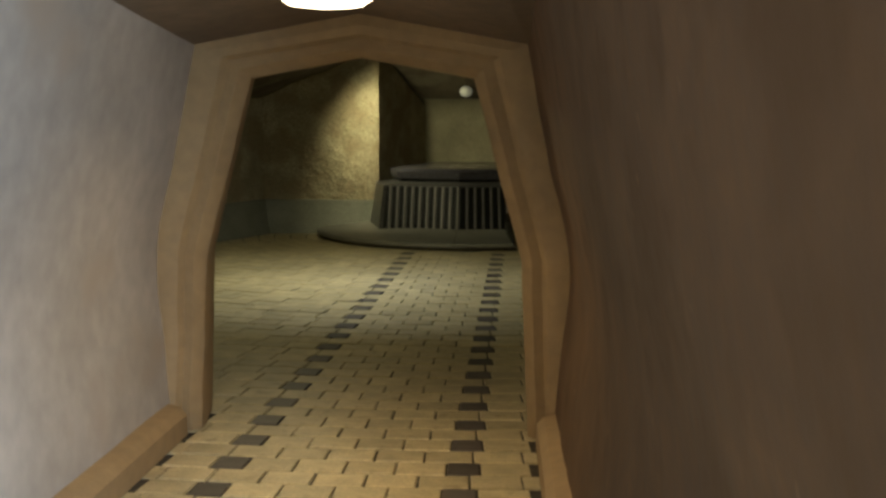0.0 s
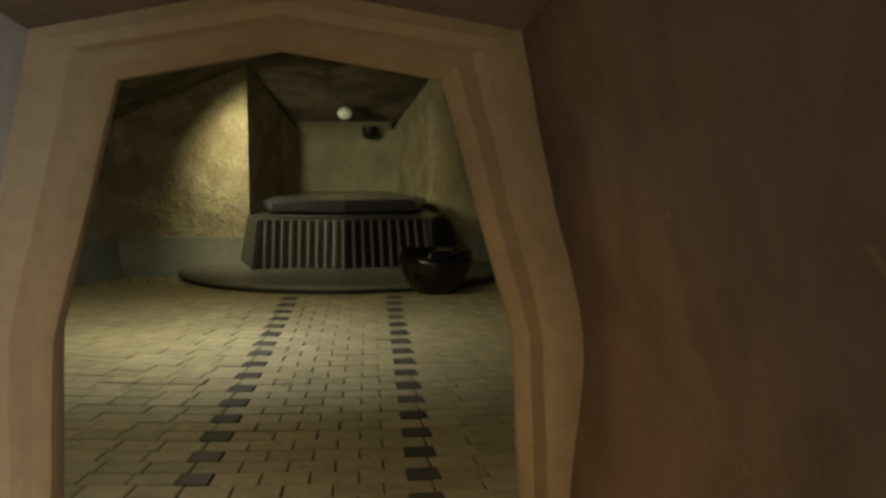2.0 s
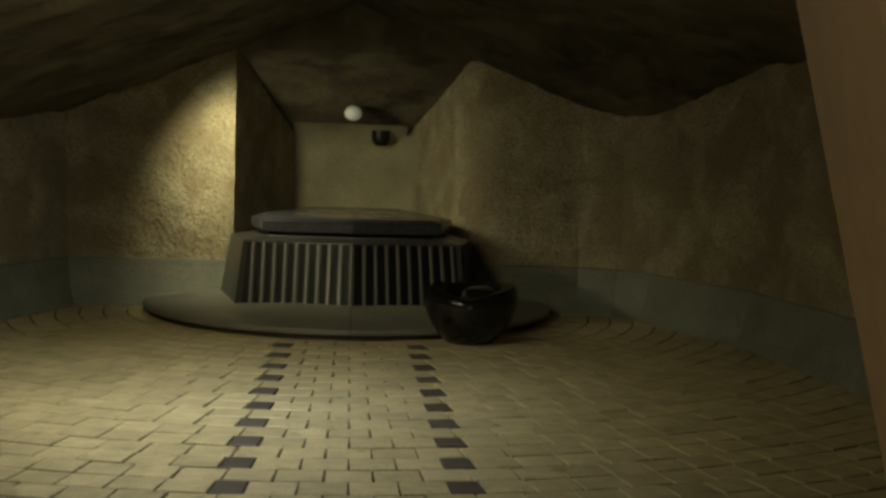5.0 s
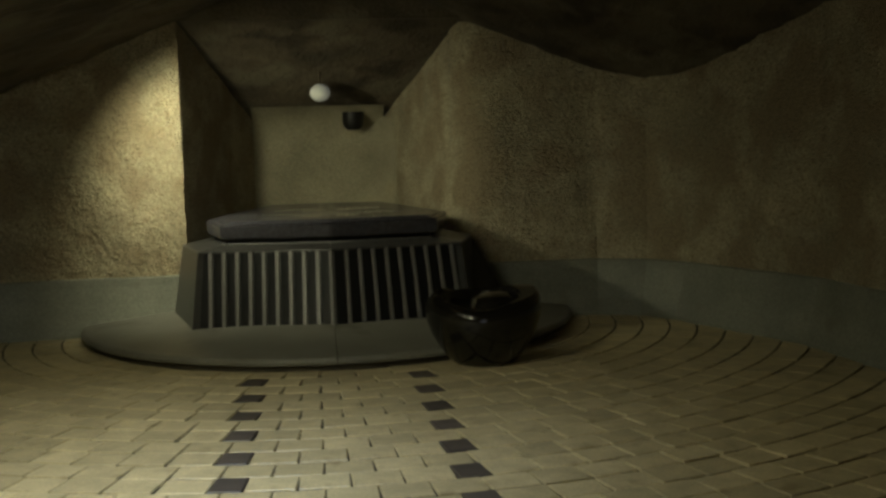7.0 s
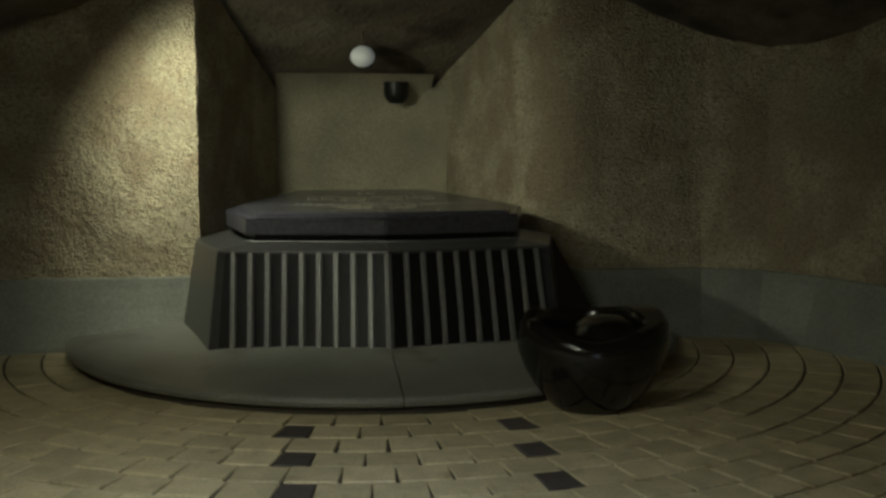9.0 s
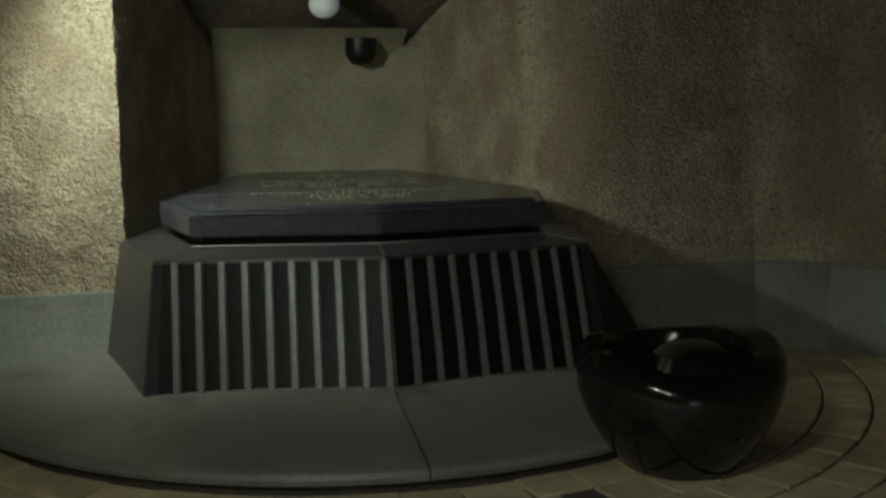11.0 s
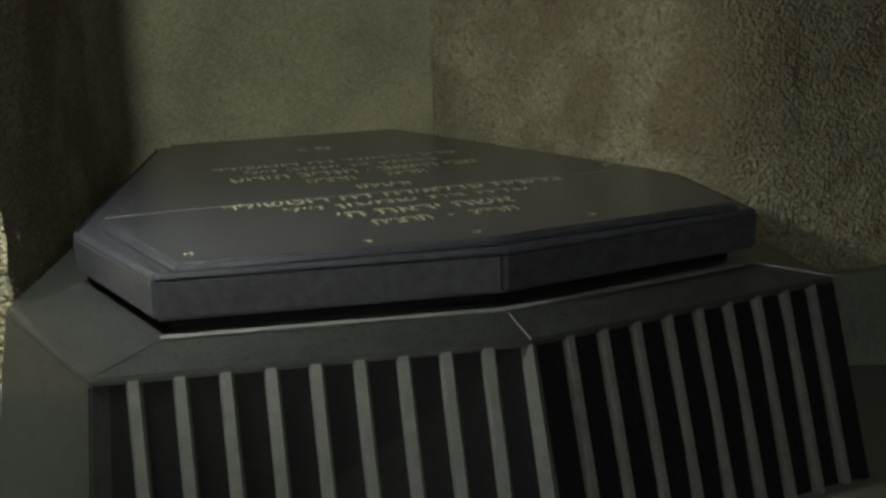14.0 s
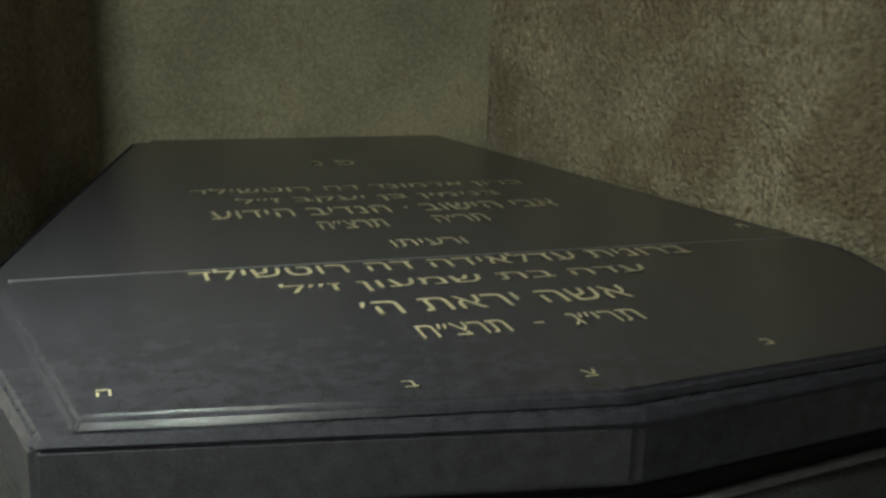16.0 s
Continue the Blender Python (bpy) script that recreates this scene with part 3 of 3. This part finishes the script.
lid = tpart("lid", bevelled(loft([outline(LID, 0.860), outline(LID, 0.972), outline([(x * 0.992, y + (0.006 if y < 17 else -0.006)) for x, y in LID], 0.980)]), 0.012, 4), GRANITE, None, "polished black granite lid")
panel = loft([outline([(x * 1.012, y + (-0.009 if y < 17 else 0.009)) for x, y in PANEL], 0.976), outline(PANEL, 1.004)])
tpart("panel", bevelled(panel, 0.009, 3), GRANITE, lid, "raised polished panel with gilt inscription")
tpart("crease", box(-0.95, 0.95, 16.845, 16.851, 1.0, 1.0052), GRANITE_HONED, lid)

# inscription, letter order reversed because the text runs from right to left
def inscription(text, x, y, width, tall, name="inscription", turn=0.0):
    cu = bpy.data.curves.new(name, "FONT")
    cu.body, cu.size, cu.align_x, cu.fill_mode, cu.resolution_u = text[::-1], 1.0, "CENTER", "NONE", 3
    ob = bpy.data.objects.new(name, cu)
    scene.collection.objects.link(ob)
    deps = bpy.context.evaluated_depsgraph_get()
    me = bpy.data.meshes.new_from_object(ob.evaluated_get(deps))
    bpy.data.objects.remove(ob)
    bm = bmesh.new()
    bm.from_mesh(me)
    bpy.data.meshes.remove(me)
    xs, ys = [v.co.x for v in bm.verts], [v.co.y for v in bm.verts]
    w, h, x0, y0 = max(xs) - min(xs), max(ys) - min(ys), min(xs), min(ys)
    for v in bm.verts:
        v.co.x = x + ((v.co.x - x0) / w - 0.5) * width
        v.co.y = y + ((v.co.y - y0) / h - 0.5) * tall * 0.69 - CENTRE_Y
        v.co.z = 1.0065 + max(min(v.co.z, 0.001), -0.001) - 0.15
    # each closed outline becomes a face; outlines that overlap across the line make one letter
    left, outlines = set(bm.verts), []
    while left:
        v = left.pop()
        chain = [v]
        while True:
            step = [e.other_vert(v) for e in v.link_edges if e.other_vert(v) in left]
            if not step:
                break
            v = step[0]
            left.discard(v)
            chain.append(v)
        if len(chain) > 2:
            outlines.append([v.co.copy() for v in chain])
    outlines.sort(key=lambda s: min(p.x for p in s))
    letters = []
    for s in outlines:
        lo, hi = min(p.x for p in s), max(p.x for p in s)
        if letters and lo < letters[-1][1] - 0.0005:
            letters[-1] = (letters[-1][0] + [s], max(hi, letters[-1][1]))
        else:
            letters.append(([s], hi))
    for strokes, _ in letters:
        one = bmesh.new()
        for k, s in enumerate(strokes):
            face = one.faces.new([one.verts.new((p.x, p.y, p.z + 0.0004 * k)) for p in s])
            face.normal_update()
            if face.normal.z < 0:
                face.normal_flip()
                face.normal_update()
        bmesh.ops.triangulate(one, faces=one.faces[:])
        link("letter", one, GOLD, lid, normals=False)
    bm.free()


for text, x, y, width, tall in (
    ("פ נ", 0.0, 18.11, 0.145, 0.13),
    ("ברון אדמונד דה רוטשילד", 0.0, 17.675, 1.02, 0.135),
    ("בנימין בן יעקב ז״ל", -0.013, 17.525, 0.776, 0.13),
    ("אבי הישוב · הנדיב הידוע", -0.003, 17.367, 0.974, 0.13),
    ("תרצ״ה", -0.149, 17.203, 0.176, 0.12),
    ("תר״ה", 0.148, 17.219, 0.145, 0.12),
    ("ורעיתו", -0.013, 16.985, 0.185, 0.095),
    ("ברונית עדלאידה דה רוטשילד", -0.012, 16.80, 1.173, 0.125),
    ("עדה בת שמעון ז״ל", -0.019, 16.655, 0.82, 0.125),
    ("אשה יראת ה׳", -0.021, 16.498, 0.564, 0.12),
    ("תרצ״ח", -0.15, 16.343, 0.172, 0.10),
    ("-", 0.0, 16.345, 0.02, 0.012),
    ("תרי״ג", 0.138, 16.348, 0.147, 0.10),
    ("ה", -0.78, 16.182, 0.022, 0.04),
    ("ב", -0.323, 16.106, 0.023, 0.04),
    ("צ", -0.025, 16.08, 0.025, 0.04),
    ("נ", 0.359, 16.147, 0.02, 0.04),
    ("ת", 0.859, 16.984, 0.026, 0.05),
):
    inscription(text, x, y, width, tall)

# ---- pot in front of the tomb ----
pot = thing("stone_pot", (1.06, 14.86, 0), "glossy black round stone pot on the brick floor by the plinth", "pot")
bm = lathe([(0.15, 0.0), (0.215, 0.006), (0.255, 0.04), (0.318, 0.12), (0.375, 0.22), (0.41, 0.32), (0.42, 0.39), (0.414, 0.445), (0.402, 0.472), (0.38, 0.49), (0.35, 0.495), (0.325, 0.48), (0.312, 0.45), (0.30, 0.38), (0.22, 0.28), (0.05, 0.25)], 72)
for v in bm.verts:
    # the rim swells into a lobe on one side and dips at the front
    a = math.atan2(v.co.y, v.co.x)
    up = min(max((v.co.z - 0.2) / 0.3, 0), 1)
    lobe = math.exp(-((a - 0.15) / 0.75) ** 2)
    dip = math.exp(-((a + 1.75) / 0.6) ** 2)
    # two worn lumps with a notch between them
    b = a % (2 * math.pi)
    lumps = math.exp(-((b - 2.45) / 0.2) ** 2) + math.exp(-((b - 3.4) / 0.22) ** 2) - 1.3 * math.exp(-((b - 2.93) / 0.2) ** 2)
    v.co.z += up * (0.045 * lobe - 0.075 * dip + 0.026 * lumps + 0.004 * math.sin(3 * a))
    if math.hypot(v.co.x, v.co.y) < 0.37 and v.co.z > 0.3:
        v.co.x, v.co.y = v.co.x * (1 - 0.35 * lobe), v.co.y * (1 - 0.35 * lobe)
part("bowl", bm, GLAZE, pot, smooth=True)

# added dome in place of the bowl's thick rounded rim lobe
bm = lathe([(0.02, 0.27), (0.19, 0.29), (0.255, 0.35), (0.255, 0.40), (0.22, 0.45), (0.15, 0.482), (0.07, 0.495), (0.02, 0.497)], 56)
for v in bm.verts:
    v.co.x, v.co.y = v.co.x * 0.9 + 0.115, v.co.y * 0.95 + 0.04
    v.co.z += 0.012 * noise.noise(v.co * 5)
part("lobe_dome", bm, GLAZE, pot, "added black dome standing in for the bowl's thick rim lobe", smooth=True)

# ---- lamps ----
globe = thing("globe_lamp", (-0.02, 18.0, 2.125), "round opal glass globe lamp under the niche ceiling", "lamp")
bm = bmesh.new()
bmesh.ops.create_uvsphere(bm, u_segments=32, v_segments=20, radius=0.1, matrix=Matrix.Diagonal((1.0, 1.0, 0.86, 1)))
part("globe", bm, OPAL, globe, smooth=True)
part("cap", lathe([(0.03, 0.078), (0.012, 0.10), (0.012, 0.20)], 20), VAULT, globe)

fixture = thing("wall_fixture", (0.33, 18.86, 1.84), "small rounded dark lamp housing below the niche ceiling", "fixture")
part("housing", lathe([(0.02, -0.075), (0.065, -0.068), (0.10, -0.03), (0.115, 0.02), (0.115, 0.12)], 32), IRON, fixture, smooth=True)

light = thing("ceiling_light", (0.01, 5.67, 2.15), "lit round opal ceiling light above the corridor floor", "lamp")
part("diffuser", lathe([(0.06, 0.0), (0.16, 0.012), (0.205, 0.045), (0.215, 0.085)], 40), OPAL_WARM, light, smooth=True)
part("base_ring", lathe([(0.225, 0.08), (0.228, 0.10), (0.2, 0.16)], 40), IRON, light)
lamp("corridor_bulb", "SPOT", look((0.01, 5.67, 2.13), (0.01, 5.67, 0)), 102, ORANGE, cone=138, blend=1.0, radius=0.12)

# ---- pavers: courses on circles round the tomb, two dark lines leading to it ----
def paver_mesh(width, depth):
    bm = box(-width / 2, width / 2, -depth / 2, depth / 2, -0.03, 0.0)
    top = [e for e in bm.edges if all(v.co.z > -0.01 for v in e.verts)]
    bmesh.ops.bevel(bm, geom=top, offset=0.005, segments=1, affect="EDGES")
    bmesh.ops.delete(bm, geom=[f for f in bm.faces if all(v.co.z < -0.02 for v in f.verts)], context="FACES")
    me = bpy.data.meshes.new("paver")
    bm.to_mesh(me)
    bm.free()
    return me


rows = []
y = 14.60
k = 0
while y > -2.0:
    step = (0.375 + (y - 6) * 0.0095) / 2
    rows.append((CENTRE_Y - (y - step / 2), step, k))
    y -= step
    k += 1
for step in (0.225, 0.225):
    rows.insert(0, (rows[0][0] - step, step, rows[0][2] - 1))

path = thing("pavement_path", (0, 0, 0), "cream brick pavers between two lines of dark pavers", "pavement", kind="structure")
UNIT, DARK_W, LINE_X, GAP, BED = 0.2465, 0.165, 0.575, 0.009, 0.014
cream_me = paver_mesh(1, 1)
meshes = {}
verts, faces = [], []


def place_paver(s, width, r, step, dark, strip):
    a = s / r
    x, yy = r * math.sin(a), CENTRE_Y - r * math.cos(a)
    if yy < BACK_Y + 0.1 and abs(x) > 1.0 or yy < -2.2:
        return
    if yy > 7 and abs(x) > 4.2:
        return
    jitter = random.uniform(-0.003, 0.003)
    w, d = width - GAP + random.uniform(-0.006, 0.003), step - BED + random.uniform(-0.006, 0.002)
    m = Matrix.Translation((x, yy, jitter)) @ Matrix.Rotation(a + random.uniform(-0.008, 0.008), 4, "Z") @ Matrix.Rotation(random.uniform(-0.008, 0.008), 4, "X")
    if strip:
        key = (dark, round(width, 3), round(step, 2))
        if key not in meshes:
            me = paver_mesh(width - GAP, step - BED)
            me.materials.append(PAVER_DARK if dark else PAVER)
            meshes[key] = me
        ob = new("dark_paver" if dark else "paver", meshes[key])
        ob.parent = path
        ob.matrix_local = m
    else:
        base = len(verts)
        e = 0.005
        for dx, dy, z in ((-1, -1, -0.03), (1, -1, -0.03), (1, 1, -0.03), (-1, 1, -0.03)):
            verts.append(m @ Vector((dx * w / 2, dy * d / 2, z)))
        for dx, dy, z in ((-1, -1, -e), (1, -1, -e), (1, 1, -e), (-1, 1, -e)):
            verts.append(m @ Vector((dx * w / 2, dy * d / 2, z)))
        for dx, dy in ((-1, -1), (1, -1), (1, 1), (-1, 1)):
            verts.append(m @ Vector((dx * (w / 2 - e), dy * (d / 2 - e), 0)))
        for lo, hi in ((0, 4), (4, 8)):
            for i in range(4):
                faces.append([base + lo + i, base + lo + (i + 1) % 4, base + hi + (i + 1) % 4, base + hi + i])
        faces.append([base + 8 + i for i in range(4)])


for r, step, k in rows:
    reach = 4.6 if CENTRE_Y - r > 6 else 1.6
    sd = r * math.asin(LINE_X / r)
    near = r < CENTRE_Y - 5.6
    if k % 2 == 0:
        inner = (2 * sd - DARK_W) / 4
        for i in range(4):
            place_paver(-sd + DARK_W / 2 + (i + 0.5) * inner, inner, r, step, False, near)
        for side in (-1, 1):
            place_paver(side * sd, DARK_W, r, step, True, True)
            s = sd + DARK_W / 2
            while s < reach:
                place_paver(side * (s + UNIT / 2), UNIT, r, step, False, False)
                s += UNIT
    else:
        n = int(reach / UNIT)
        for i in range(-n, n + 1):
            place_paver(i * UNIT, UNIT, r, step, False, False)
me = bpy.data.meshes.new("paver_field")
me.from_pydata(verts, [], faces)
me.materials.append(PAVER_FIELD)
field = new("paver_field", me)
field.parent = path
tagged(field, "cream pavers in curved courses", kind="stuff")
